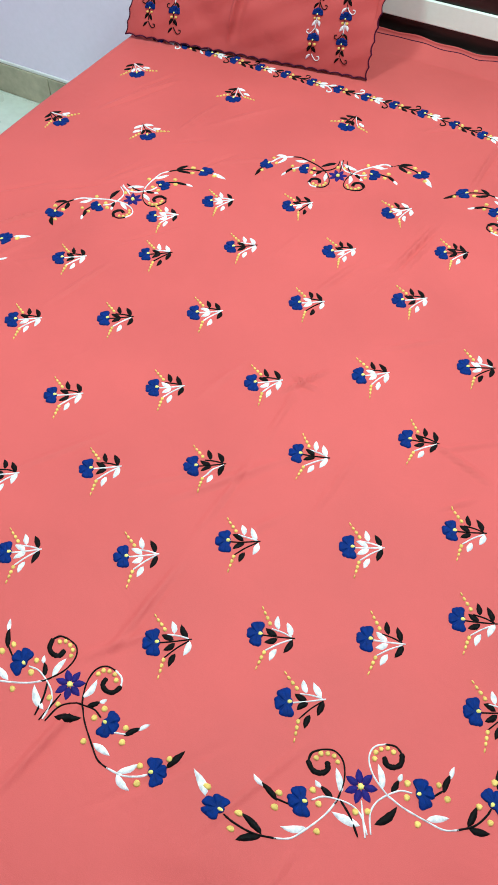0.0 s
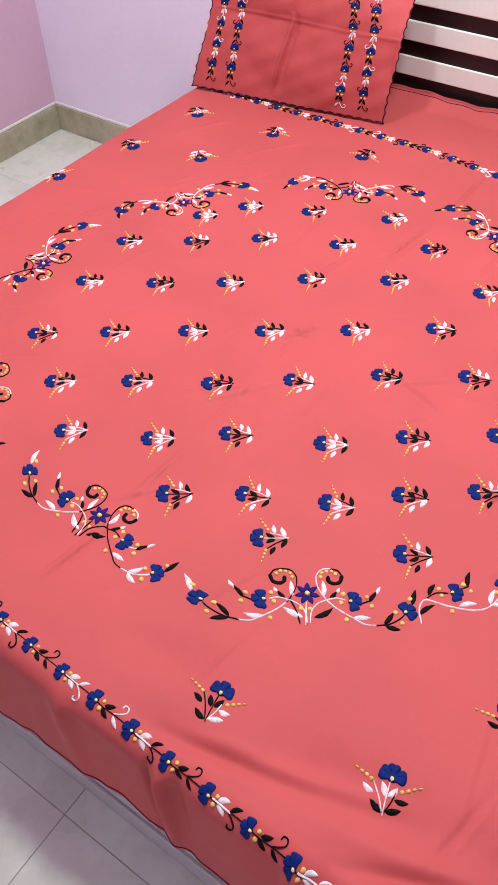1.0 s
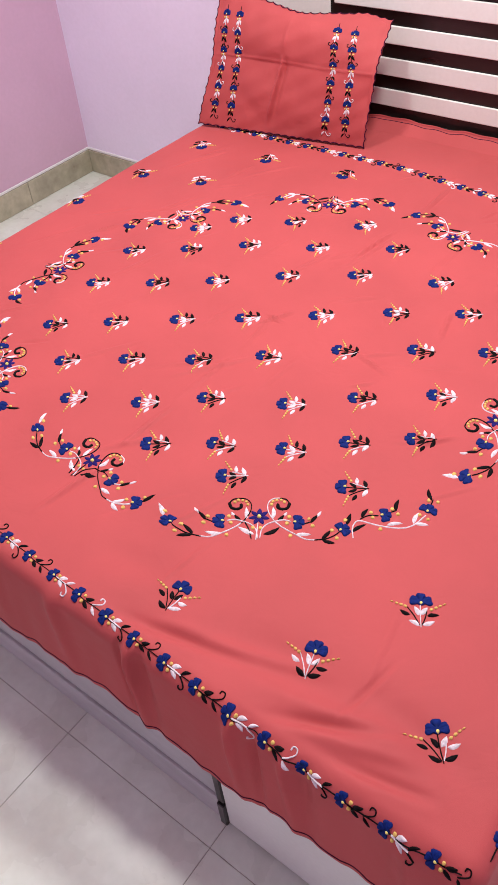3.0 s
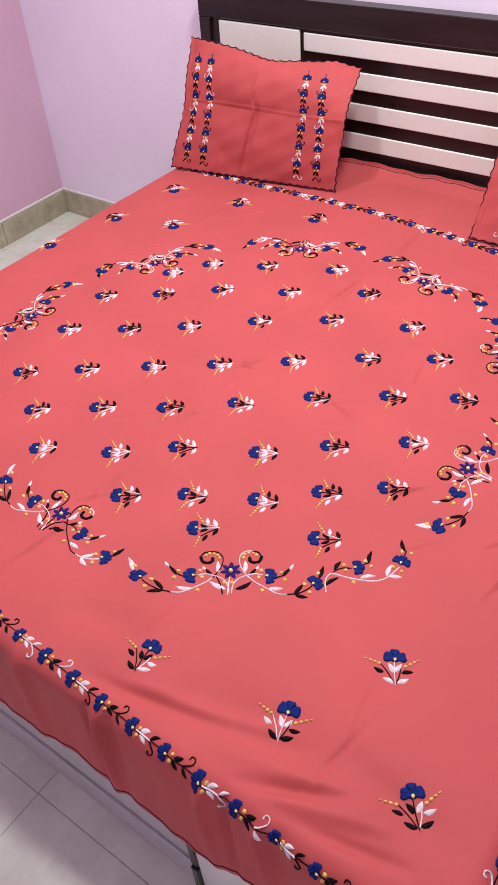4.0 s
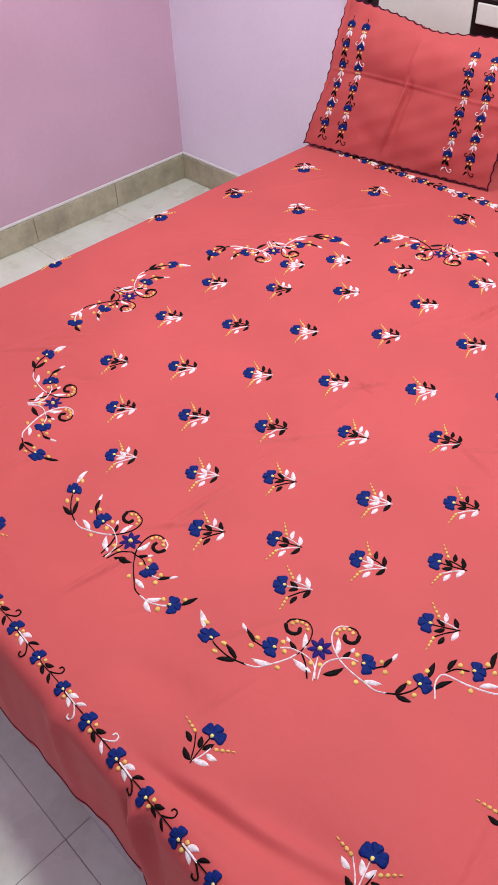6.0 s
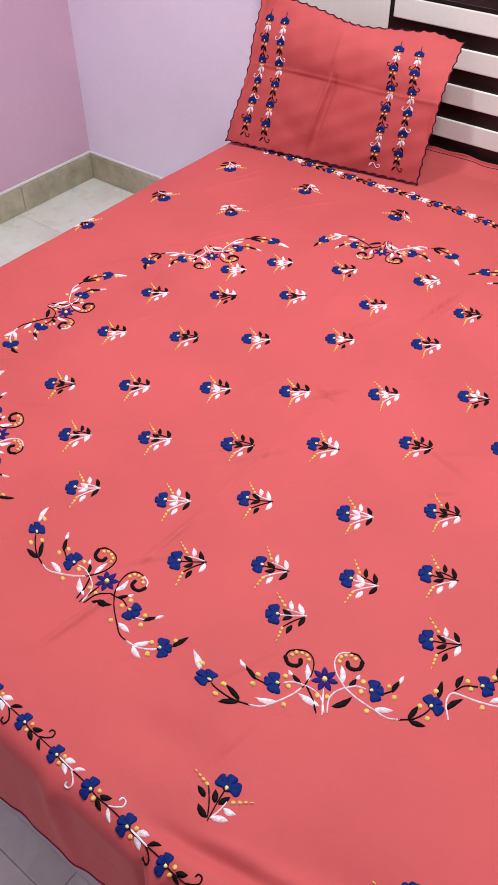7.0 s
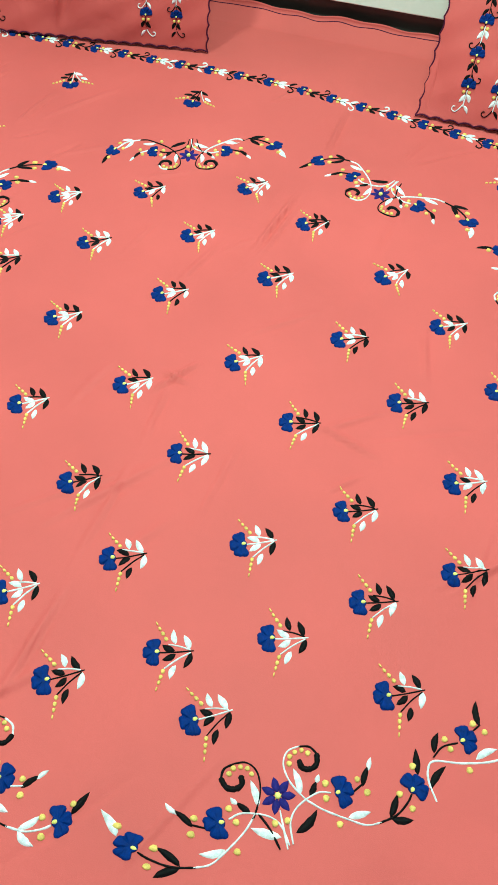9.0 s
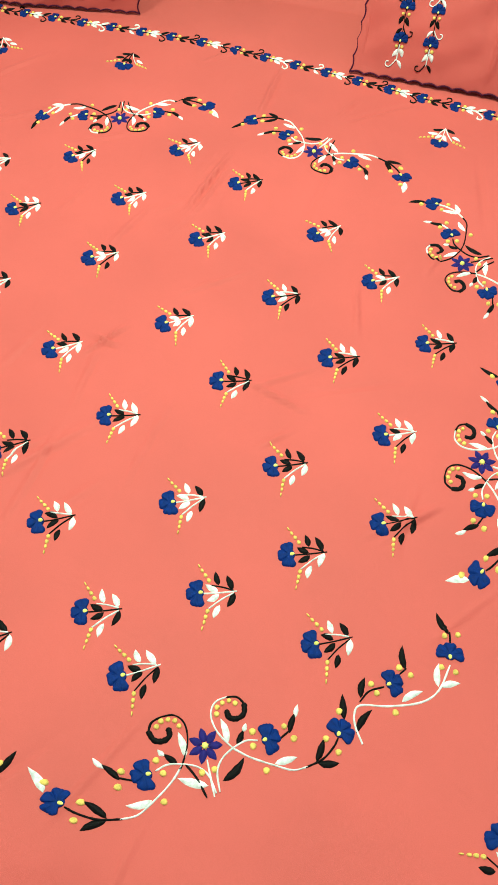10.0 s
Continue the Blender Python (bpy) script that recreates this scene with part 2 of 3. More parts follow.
def drape(u, v, h=0.0):
    """Places of the flat cloth's points (u, v), raised by h off its face."""
    u, v, h = np.broadcast_arrays(np.asarray(u, float), np.asarray(v, float), np.asarray(h, float))
    cu, cv = np.clip(u, X0, X1), np.clip(v, Y0, Y1)
    dx, dy = u - cu, np.minimum(v - cv, 0)
    d = np.hypot(dx, dy)
    nx, ny = dx / np.maximum(d, 1e-9), dy / np.maximum(d, 1e-9)
    arc = RAD * math.pi / 2
    a = np.minimum(d, arc) / RAD
    rest = np.maximum(d - arc, 0)
    along = np.where(np.abs(dy) > np.abs(dx), u, v + 3)
    hang = np.clip(rest / 0.16, 0, 1)
    wave = 0.004 * np.sin(along * 13 + 0.7) + 0.002 * np.sin(along * 33 + 1.1) + 0.0008 * np.sin(along * 97)
    pleat = 0.0 * along
    for c, w, k in PUCKERS:
        pleat = pleat + 1.5 * k * np.exp(-((along - c - 0.15 * rest) / w) ** 2) * np.clip(1.25 - hang, 0, 1)
    out = RAD * np.sin(a) + rest * 0.085 + (0.004 + wave) * hang ** 0.6 + pleat * np.clip((d - 0.012) / 0.05, 0, 1)
    drop = RAD * (1 - np.cos(a)) + rest
    z = top_height(cu, cv) * 1.0 - drop
    up = np.maximum(v - Y1, 0)
    z = z + np.where(up > 0, 0.012 * (up / 0.03) ** 2 / (1 + (up / 0.03)) + 0.35 * up * (1 + 0.12 * np.sin(u * 23) + 0.1 * np.sin(u * 61)), 0)
    return np.stack([cu + nx * (out + h * np.sin(a)), cv + np.minimum(up, 0.045) + ny * (out + h * np.sin(a)), z + h * np.cos(a)], -1)


def spread(p):
    """From the pattern's own axes to the flat cloth's."""
    p = np.asarray(p, float)
    c, s = math.cos(TILT_SHEET), math.sin(TILT_SHEET)
    return np.stack([p[..., 0] * c + p[..., 1] * s, -p[..., 0] * s + p[..., 1] * c], -1)


def hem_foot(u):
    return -1.036 + 0.012 * u + 0.020 * u * u + 0.006 * np.sin(2.3 * u + 0.4) + 0.004 * np.abs(np.sin(u * math.pi / 0.045))


UL, UR = X0 - 0.24, X1 + 0.24
us = np.linspace(UL, UR, 500)
ts = np.linspace(0, 1, 430)
U, T = np.meshgrid(us, ts, indexing="ij")
V = hem_foot(U) + T * (Y1 + 0.055 - hem_foot(U))
pts = drape(U, V).reshape(-1, 3)
nv = len(ts)
quads = [(i * nv + j, (i + 1) * nv + j, (i + 1) * nv + j + 1, i * nv + j + 1) for i in range(len(us) - 1) for j in range(nv - 1)]
bedspread = plain("bedspread", pts, quads, CORAL)
bedspread.modifiers.new("thickness", "SOLIDIFY").thickness = 0.0012
bedspread.modifiers["thickness"].offset = -1
tagged(bedspread, "coral cotton bedspread with blue floral embroidery, draped over the bed", "bedspread")


# ---- embroidery ----
class Stitch:
    """Raised stitches in a flat plan, laid on a cloth by the function lay(u, v, h)."""

    def __init__(self):
        self.v, self.f = [], []

    def add(self, plan, height, faces):
        k = len(self.v)
        self.v += [(p[0], p[1], z) for p, z in zip(plan, height)]
        self.f += [tuple(k + i for i in face) for face in faces]

    def stroke(self, pts, width, h=0.0016):
        pts = curve(pts)
        n = len(pts)
        plan, height, faces = [], [], []
        for i, p in enumerate(pts):
            q = pts[min(i + 1, n - 1)] - pts[max(i - 1, 0)]
            side = np.array((-q[1], q[0])) / max(np.hypot(*q), 1e-9)
            w = width / 2 * (1 + random.uniform(-0.16, 0.16)) * (0.7 if i in (0, n - 1) else 1)
            for k, z in ((-1, -0.0006), (-0.45, h), (0.45, h), (1, -0.0006)):
                plan.append(p + side * w * k)
                height.append(z)
        for i in range(n - 1):
            faces += [(4 * i + k, 4 * i + 4 + k, 4 * i + 5 + k, 4 * i + 1 + k) for k in range(3)]
        self.add(plan, height, faces)

    def leaf(self, a, b, width, h=0.0020, bend=0.08):
        a, b = np.array(a, float), np.array(b, float)
        q = b - a
        n = np.hypot(*q)
        side = np.array((-q[1], q[0])) / n
        plan, height, faces = [], [], []
        m = 7
        for i in range(m + 1):
            s = i / m
            c = a + q * s + side * bend * n * 4 * s * (1 - s)
            w = width / 2 * (math.sin(math.pi * s ** 0.85) ** 0.8 if 0 < s < 1 else 0) + 0.0003
            for k, z in ((-1, -0.0006), (-0.5, h * 0.8), (0, h), (0.5, h * 0.8), (1, -0.0006)):
                plan.append(c + side * w * k * (1 + random.uniform(-0.1, 0.1)))
                height.append(z if abs(k) == 1 or 0 < s < 1 else 0.0004)
        for i in range(m):
            faces += [(5 * i + k, 5 * i + 5 + k, 5 * i + 6 + k, 5 * i + 1 + k) for k in range(4)]
        self.add(plan, height, faces)

    def blob(self, c, r, h=0.0022, notch=0.0, turn=0.0, stretch=1.0, n=12):
        plan, height, faces = [np.array(c, float)], [h * 1.02], []
        for ring, z in ((0.55, h), (0.85, h * 0.72), (1.0, -0.0006)):
            for i in range(n):
                t = 2 * math.pi * i / n
                k = r * ring * (1 - notch * max(0, math.cos(t)) ** 6 + 0.07 * math.cos(3 * t) + random.uniform(-0.04, 0.04))
                x, y = k * math.cos(t) * stretch, k * math.sin(t)
                plan.append(c + np.array((x * math.cos(turn) - y * math.sin(turn), x * math.sin(turn) + y * math.cos(turn))))
                height.append(z)
        faces += [(0, 1 + i, 1 + (i + 1) % n) for i in range(n)]
        for ring in range(2):
            faces += [(1 + ring * n + i, 1 + ring * n + n + i, 1 + ring * n + n + (i + 1) % n, 1 + ring * n + (i + 1) % n) for i in range(n)]
        self.add(plan, height, faces)

    def make(self, name, mat, lay, move, parent, label=""):
        v = np.array(self.v)
        p = move(v[:, :2])
        return plain(name, lay(p[:, 0], p[:, 1], v[:, 2]), self.f, mat, parent, label)


def curve(pts, steps=5):
    """A smooth line through the points."""
    p = [np.array(q, float) for q in pts]
    if len(p) < 3:
        return [p[0] + (p[-1] - p[0]) * i / 3 for i in range(4)]
    e = [2 * p[0] - p[1]] + p + [2 * p[-1] - p[-2]]
    out = []
    for i in range(1, len(e) - 2):
        a, b, c, d = e[i - 1:i + 3]
        for k in range(steps):
            t = k / steps
            out.append(0.5 * (2 * b + (c - a) * t + (2 * a - 5 * b + 4 * c - d) * t ** 2 + (3 * b - a - 3 * c + d) * t ** 3))
    return out + [p[-1]]


def mover(origin, angle, scale=1.0, flip=1.0, to=spread, bend=None):
    """From a motif's own millimetres to the cloth."""
    o, c, s = np.array(origin, float), math.cos(angle), math.sin(angle)

    def move(p):
        p = np.asarray(p, float) * scale / 1000
        x, y = p[:, 0], p[:, 1] * flip
        if bend:
            x, y = bend(x, y)
        return to(np.stack([o[0] + x * c - y * s, o[1] + x * s + y * c], -1))

    return move


def stitched(name, mat, lay, move, parent, draw, label=""):
    """One mesh of stitches; draw() works in millimetres in plan and metres in height."""
    s = Stitch()
    draw(s)
    return s.make(name, mat, lay, move, parent, label)


def pansy(lay, move, parent, c, heading, size, mat=BLUE):
    """A flower of three double lobes with a pale eye; heading is the side that its stem comes from."""
    c = np.array(c, float)
    lobes, front = [], heading + math.pi
    for turn, far, r in ((0.0, 0.50, 0.42), (0.32, 0.68, 0.28), (-0.32, 0.68, 0.28), (1.40, 0.60, 0.47), (1.08, 0.80, 0.28), (1.76, 0.82, 0.30), (-1.40, 0.60, 0.47), (-1.08, 0.80, 0.28), (-1.76, 0.82, 0.30)):
        t = front + turn + random.uniform(-0.06, 0.06)
        lobes.append((far * math.cos(t), far * math.sin(t), r * random.uniform(0.94, 1.06)))
    wide = random.uniform(0.94, 1.04)

    def petals(s):
        n = 72
        plan, height, faces = [c], [0.0016], []
        far, rel = [], []
        for i in range(n):
            t = 2 * math.pi * i / n
            d = math.atan2(math.sin(t - front), math.cos(t - front))
            best = 0.70 if abs(d) < 1.9 else 0.46
            for x, y, r in lobes:
                k = x * math.cos(t) + y * math.sin(t)
                q = r * r - (x * x + y * y - k * k)
                if q > 0:
                    best = max(best, k + math.sqrt(q))
            far.append(best * wide * random.uniform(0.985, 1.015))
            rel.append(d)
        for ring, z in ((0.45, 0.0026), (0.80, 0.0029), (0.95, 0.0018), (1.0, -0.0006)):
            for i in range(n):
                t, groove = 2 * math.pi * i / n, min(1.0, min(abs(abs(rel[i]) - 0.68) / 0.20, 0.6 + abs(abs(rel[i]) - 1.42) / 0.3))
                plan.append(c + size * far[i] * ring * np.array((math.cos(t), math.sin(t))))
                height.append(z * (0.10 + 0.90 * groove) if z > 0 else z)
        faces = [(0, 1 + i, 1 + (i + 1) % n) for i in range(n)]
        for ring in range(3):
            faces += [(1 + ring * n + i, 1 + ring * n + n + i, 1 + ring * n + n + (i + 1) % n, 1 + ring * n + (i + 1) % n) for i in range(n)]
        s.add(plan, height, faces)

    f = stitched("flower", mat, lay, move, parent, petals)
    q = c + 0.22 * size * np.array((math.cos(heading), math.sin(heading)))
    stitched("flower_eye", YELLOW, lay, move, parent, lambda s: s.blob(q, size * 0.17, 0.0042, n=8, stretch=1.25, turn=heading))
    return f


def knots(lay, move, parent, places, r=3.6):
    for q in places:
        stitched("gold_knot", GOLD, lay, move, parent, lambda s: s.blob(np.array(q, float), r * random.uniform(0.9, 1.1), 0.0027, n=8))


def strokes(name, mat, lay, move, parent, lines, width, h=0.0018):
    for line in lines:
        stitched(name, mat, lay, move, parent, lambda s: s.stroke(line, width, h))


def sprig(lay, move, parent, code="bbbbwwb"):
    """A small upright flower with six leaves and two sprays of gold stitches; code: black or white, leaf by leaf, then the stem."""
    c = [BLACK if k == "b" else WHITE for k in code]
    body = stitched("sprig", c[6], lay, move, parent, lambda s: s.stroke([(4, -1), (24, -1), (47, 0)], 2.2))
    strokes("stem", c[5], lay, move, body, [[(11, -21), (27, -10), (43, -2)]], 2.1)
    strokes("stem", c[0], lay, move, body, [[(16, 9), (30, 6), (43, 1)]], 2.1)
    j = lambda: random.uniform(-1.2, 1.2)
    for a, b, w, mat in (((25, 9), (22 + j(), 27 + j()), 8.8, c[0]), ((42, 2), (35 + j(), 21 + j()), 9.4, c[1]), ((24, 1), (9 + j(), 10 + j()), 9.4, c[2]),
                         ((25, -3), (9 + j(), -11 + j()), 9.4, c[3]), ((44, -2), (35 + j(), -20 + j()), 9.4, c[4]), ((25, -17), (17 + j(), -33 + j()), 8.8, c[5])):
        stitched("leaf", mat, lay, move, body, lambda s: s.leaf(a, b, w, bend=random.uniform(-0.1, 0.1)))
    for line in (((13, 16), (9, 23), (5, 29.5), (1.5, 36)), ((10, -24), (7.5, -31), (5.5, -37.5), (3, -45))):
        for i, q in enumerate(line):
            d = np.array(line[min(i + 1, 3)], float) - np.array(line[max(i - 1, 0)], float)
            stitched("gold_stitch", GOLD, lay, move, body, lambda s: s.blob(np.array(q, float), (2.7, 2.5, 2.0, 1.1)[i], 0.0024, turn=math.atan2(d[1], d[0]), stretch=(1.2, 1.3, 1.5, 2.8)[i], n=8))
    pansy(lay, move, body, (-1, 0), 0.0, 16.4)
    return body


def garland_half(lay, move, body, side, tone):
    a, b = WHITE, BLACK
    if side > 0 and tone:
        a, b = b, a
    strokes("stem", a, lay, move, body, [[(101, 57), (85, 55), (69, 45), (44, 27), (29, 12)], [(2, 51), (5, 31), (14, 19), (29, 12), (45, 9), (58, 13)]], 2.4)
    strokes("curl", BLACK if side < 0 else a, lay, move, body, [[(34, 17), (29, 12), (18, -8), (15, -25), (18, -36), (26, -43), (39, -44)]], 2.4)
    strokes("curl", b, lay, move, body, [[(38, -44), (50, -40), (56, -30)]], 3.0)
    strokes("curl", b if tone != side else a, lay, move, body, [[(56, -31), (52, -20), (43, -17), (35, -21), (34, -30)]], 7.2, 0.0024)
    strokes("stem", b, lay, move, body, [[(144, 40), (136, 47), (120, 55), (99, 57)], [(80, 20), (96, 14)]], 2.8)
    for p, q, w, mat in (((24, 6), (25, -23), 9.5, WHITE), ((34, 11), (46, -3), 8.4, BLACK), ((45, -1), (51, -9), 6.5, WHITE), ((68, 42), (94, 44), 9.5, WHITE), ((8, 41), (38, 25), 11.0, BLACK if side > 0 else WHITE),
                         ((94, 17), (108, -2), 8.4, BLACK), ((106, 3), (114, -10), 6.4, WHITE), ((112, 55), (129, 35), 9.5, b), ((113, 57), (136, 65), 9.5, b), ((158, 24), (167, -4), 9.5, WHITE if side < 0 else BLACK)):
        stitched("leaf", mat, lay, move, body, lambda s: s.leaf(p, q, w, bend=random.uniform(-0.08, 0.12)))
    knots(lay, move, body, ((55, 2), (51, 17), (91, 8), (97, 24), (57, 46), (131, 36), (139, 54), (156, 13)), 3.9)
    knots(lay, move, body, ((22, -29), (25, -36), (32, -39), (40, -39), (46, -34)), 3.2)
    pansy(lay, move, body, (69, 15), math.pi, 15.6)
    pansy(lay, move, body, (149, 34), math.pi * 0.80, 16.2 if side > 0 else 14.2)


def garland(origin, angle, tone, low, high):
    """A spray along the ring with a daisy in its middle; angle is the way outwards; low and high: how far out its two ends lie."""
    def half(side):
        def move(p):
            p = np.asarray(p, float) / 1000
            far = (p[:, 0] / 0.149) ** 2
            t = side * p[:, 0] * (1 + (0.125 if side < 0 else 0.005) * np.minimum(far, 1.2))
            r = p[:, 1] + far * ((low if side < 0 else high) - 0.034)
            return spread(np.stack([origin[0] - t * math.sin(angle) + r * math.cos(angle), origin[1] + t * math.cos(angle) + r * math.sin(angle)], -1))
        return move

    mid = half(1)
    body = stitched("garland", BLACK if tone else WHITE, drape, mid, bedspread, lambda s: s.stroke([(-2, 15), (-5, 54)], 3.0), "embroidered garland of blue flowers and scrolling stems")
    strokes("stem", BLACK, drape, mid, body, [[(-26, 12), (-18, 30), (-13, 52)]], 2.9)
    for i in range(7):
        t = 2 * math.pi * (i + 0.3) / 7
        d = np.array((math.cos(t), math.sin(t)))
        stitched("petal", VIOLET, drape, mid, body, lambda s: s.leaf(d * 3.0, d * 20.0, 10.5, bend=0.0))
    stitched("flower_eye", YELLOW, drape, mid, body, lambda s: s.blob(np.array((0.0, 0.0)), 4.0, 0.004, n=8))
    knots(drape, mid, body, ((-11, 26), (3, 27)), 3.8)
    for side in (-1, 1):
        garland_half(drape, half(side), body, side, tone)


# nine garlands round the ring: place of the daisy on the cloth and tone of its stems
RING = (0.056, 0.023)
for n, (x, y, low, high) in enumerate((
        (0.433, -0.454, 0.006, 0.032), (0.071, -0.545, 0.003, 0.030), (-0.337, -0.454, 0.037, 0.008), (-0.557, -0.112, 0.010, 0.032), (-0.468, 0.277, 0.005, 0.046),
        (-0.160, 0.567, 0.035, 0.012), (0.225, 0.599, 0.038, 0.010), (0.546, 0.406, 0.010, 0.020), (0.652, 0.028, 0.028, 0.010))):
    garland((x, y), math.atan2(y - RING[1], x - RING[0]), n % 2, low, high)

# a loose branch that closes the ring's wider gap
flat = mover((0, 0), 0.0)
branch = stitched("branch", WHITE, drape, flat, bedspread, lambda s: s.stroke([(598, -391), (585, -375), (580, -362), (584, -350), (614, -340), (648, -323), (665, -302), (671, -268)], 2.9), "embroidered white branch with two blue flowers")
strokes("stem", BLACK, drape, flat, branch, [[(582, -347), (589, -331), (604, -320)], [(617, -300), (623, -290)], [(666, -244), (662, -228)]], 2.8)
for p, q, mat in (((582, -342), (580, -317), BLACK), ((623, -292), (612, -264), BLACK), ((588, -382), (598, -350), BLACK), ((628, -330), (648, -309), WHITE), ((664, -298), (658, -270), WHITE), ((667, -297), (687, -285), WHITE), ((662, -231), (641, -209), BLACK)):
    stitched("leaf", mat, drape, flat, branch, lambda s: s.leaf(p, q, 9.4))
knots(drape, flat, branch, ((589, -322), (598, -330), (615, -292), (630, -296), (624, -344), (662, -274), (679, -274), (657, -235), (672, -228)), 3.9)
pansy(drape, flat, branch, (611, -313), -2.4, 16.0)
pansy(drape, flat, branch, (668, -255), -1.4, 16.0)

# rows of sprigs inside the ring
ROWS_FAR = (
    ((-0.396, 0.257, 38, ""), (-0.330, 0.355, 38, ""), (-0.189, 0.429, 47.6, "bbbwwbw"), (-0.013, 0.516, 50.1, "bwwwwww")),
    ((-0.471, 0.067, 38, ""), (-0.340, 0.160, 38, ""), (-0.217, 0.264, 38, "wwbbwwb"), (-0.054, 0.354, 41.3, "bbbwwww"), (0.126, 0.465, 33.9, "bbbbbwb")),
    ((-0.431, -0.102, 38, ""), (-0.298, -0.013, 38, ""), (-0.174, 0.083, 38, ""), (-0.035, 0.200, 36.1, "bbwwwbw"), (0.116, 0.305, 39.3, "bbbbwww"), (0.300, 0.389, 46.8, "bbwwbww")),
    ((-0.377, -0.291, 38, ""), (-0.259, -0.196, 38, ""), (-0.130, -0.094, 38, ""), (-0.001, 0.001, 38.9, "bbbwwww"), (0.140, 0.109, 41.2, "bbwwwww"), (0.277, 0.222, 29.5, "wbwwbbb"), (0.418, 0.314, 32, "bbwbbww")),
)
ROWS_NEAR = (
    ((-0.238, -0.368, 38, ""), (-0.117, -0.276, 38, ""), (0.013, -0.187, 38, ""), (0.133, -0.081, 22.2, "wwbbwwb"), (0.261, 0.035, 20, "bbbbbwb"), (0.400, 0.134, 23, "wwbbbbb"), (0.532, 0.214, 21.5, "wbbbbbb")),
    ((-0.122, -0.448, 38, ""), (0.020, -0.365, 38, ""), (0.125, -0.268, 33, "wwbbwbb"), (0.276, -0.180, 31, "wbwwbww"), (0.386, -0.078, 27.5, "bbbbwwb"), (0.516, 0.025, 29, "wwbwwbw")),
    ((0.130, -0.442, 38, ""), (0.236, -0.359, 25, "wwbbbwb"), (0.360, -0.287, 23.7, "bbwwbww"), (0.450, -0.197, 24.4, "bbbbwwb"), (0.549, -0.113, 29.5, "wwbbbbb")),
    ((0.314, -0.415, 37.4, "wwbbbbw"), (0.515, -0.299, 31.6, "wbbbwbb")),
)
CODES = ("bbbwwww", "wwbbwwb", "bbbbwww", "wbwwbww", "wwbbbbb", "bbwwbww", "wbbbwbb", "bbbbbwb")
for row in ROWS_FAR + ROWS_NEAR:
    for x, y, turn, code in row:
        tagged(sprig(drape, mover((x - 0.003, y - 0.001), radians(turn), 1.02), bedspread, code or random.choice(CODES)), "embroidered blue flower sprig", group="sprigs inside the ring")
# sprigs outside the ring, their stems pointing away from it
OUTER = ("wwbbbbb", "bbwwbww", "bwwwwbw", "wbwbbbb")
for k, (x, y, turn) in enumerate(((0.430, -0.657, -80), (0.680, -0.609, -74), (0.762, -0.433, -58), (0.895, -0.605, -48), (-0.121, -0.696, -88), (-0.617, -0.525, -125), (-0.791, -0.413, -150),
                   (-0.814, -0.164, 180), (-0.821, 0.178, 175), (-0.773, 0.411, 160), (-0.756, 0.664, 135), (-0.578, 0.471, 140), (-0.504, 0.697, 110), (-0.230, 0.733, 92), (0.439, 0.711, 88))):
    tagged(sprig(drape, mover((x, y), radians(turn), 1.04), bedspread, OUTER[k] if k < 4 else random.choice(CODES)), "embroidered blue flower sprig", group="sprigs outside the ring")


def border(lay, line, parent, count, tone=0, name="border", scale=1.0):
    """A narrow running border: line(s) gives the place and heading at s (0 to 1)."""
    ends = [line(i / (count * 3)) for i in range(count * 3 + 1)]
    base = Stitch()
    ident = lambda p: p
    base.stroke([np.array(e[0], float) + 0.0012 * math.sin(i * 2.1) * np.array((-math.sin(e[1]), math.cos(e[1]))) for i, e in enumerate(ends)], 0.0019)
    run = base.make(name, BLACK, lay, ident, parent, "running border of small blue flowers and leaves")
    for i in range(count):
        o, a = line((i + 0.45) / count)
        k = (i + tone) % 6
        m = mover(o, a, scale * random.uniform(0.95, 1.05), -1.0 if (i + tone) % 2 else 1.0, to=lambda p: p)
        one, two = ((WHITE, BLACK), (BLACK, BLACK), (WHITE, WHITE), (BLACK, WHITE), (WHITE, BLACK), (BLACK, BLACK))[k]
        pansy(lay, m, run, (0, 0), 0.0, 13.4)
        knots(lay, m, run, ((13, 5.5), (13, -5.5)), 3.3)
        for p, q, w, mat in (((16, 2), (31, 10), 9.0, one), ((17, -2), (32, -10), 9.0, one), ((36, 1), (50, 12), 7.0, two)):
            stitched("leaf", mat, lay, m, run, lambda s: s.leaf(p, q, w))
        strokes("curl", two, lay, m, run, [[(35, -1), (42, -5), (49, -12), (47, -19), (41, -19), (40, -14)]], 2.5)
        if k in (0, 2, 4):
            strokes("stem", WHITE, lay, m, run, [[(9, 0.3), (22, 0.2), (38, 0)]], 2.8, 0.0024)
    return run


def straight(p, q, ease=lambda s: 0.0):
    p, q = np.array(p, float), np.array(q, float)
    d = q - p
    a = math.atan2(d[1], d[0])
    side = np.array((-d[1], d[0])) / np.hypot(*d)
    return lambda s: (p + d * s + side * ease(s), a)


E0, E1 = spread((-0.760, -0.776)), spread((1.018, -0.774))
border(drape, straight(E0, E1, lambda s: 0.022 * max(0, (s - 0.88) / 0.12) ** 2), bedspread, 26)
border(drape, straight(spread((1.040, -0.712)), spread((1.035, 0.83))), bedspread, 22, 3)
border(drape, straight((-0.85, 0.876), (-0.02, 0.876)), bedspread, 12, 1, scale=1.14)
border(drape, straight((-0.012, 0.874), (0.94, 0.752)), bedspread, 14, 1, scale=1.14)
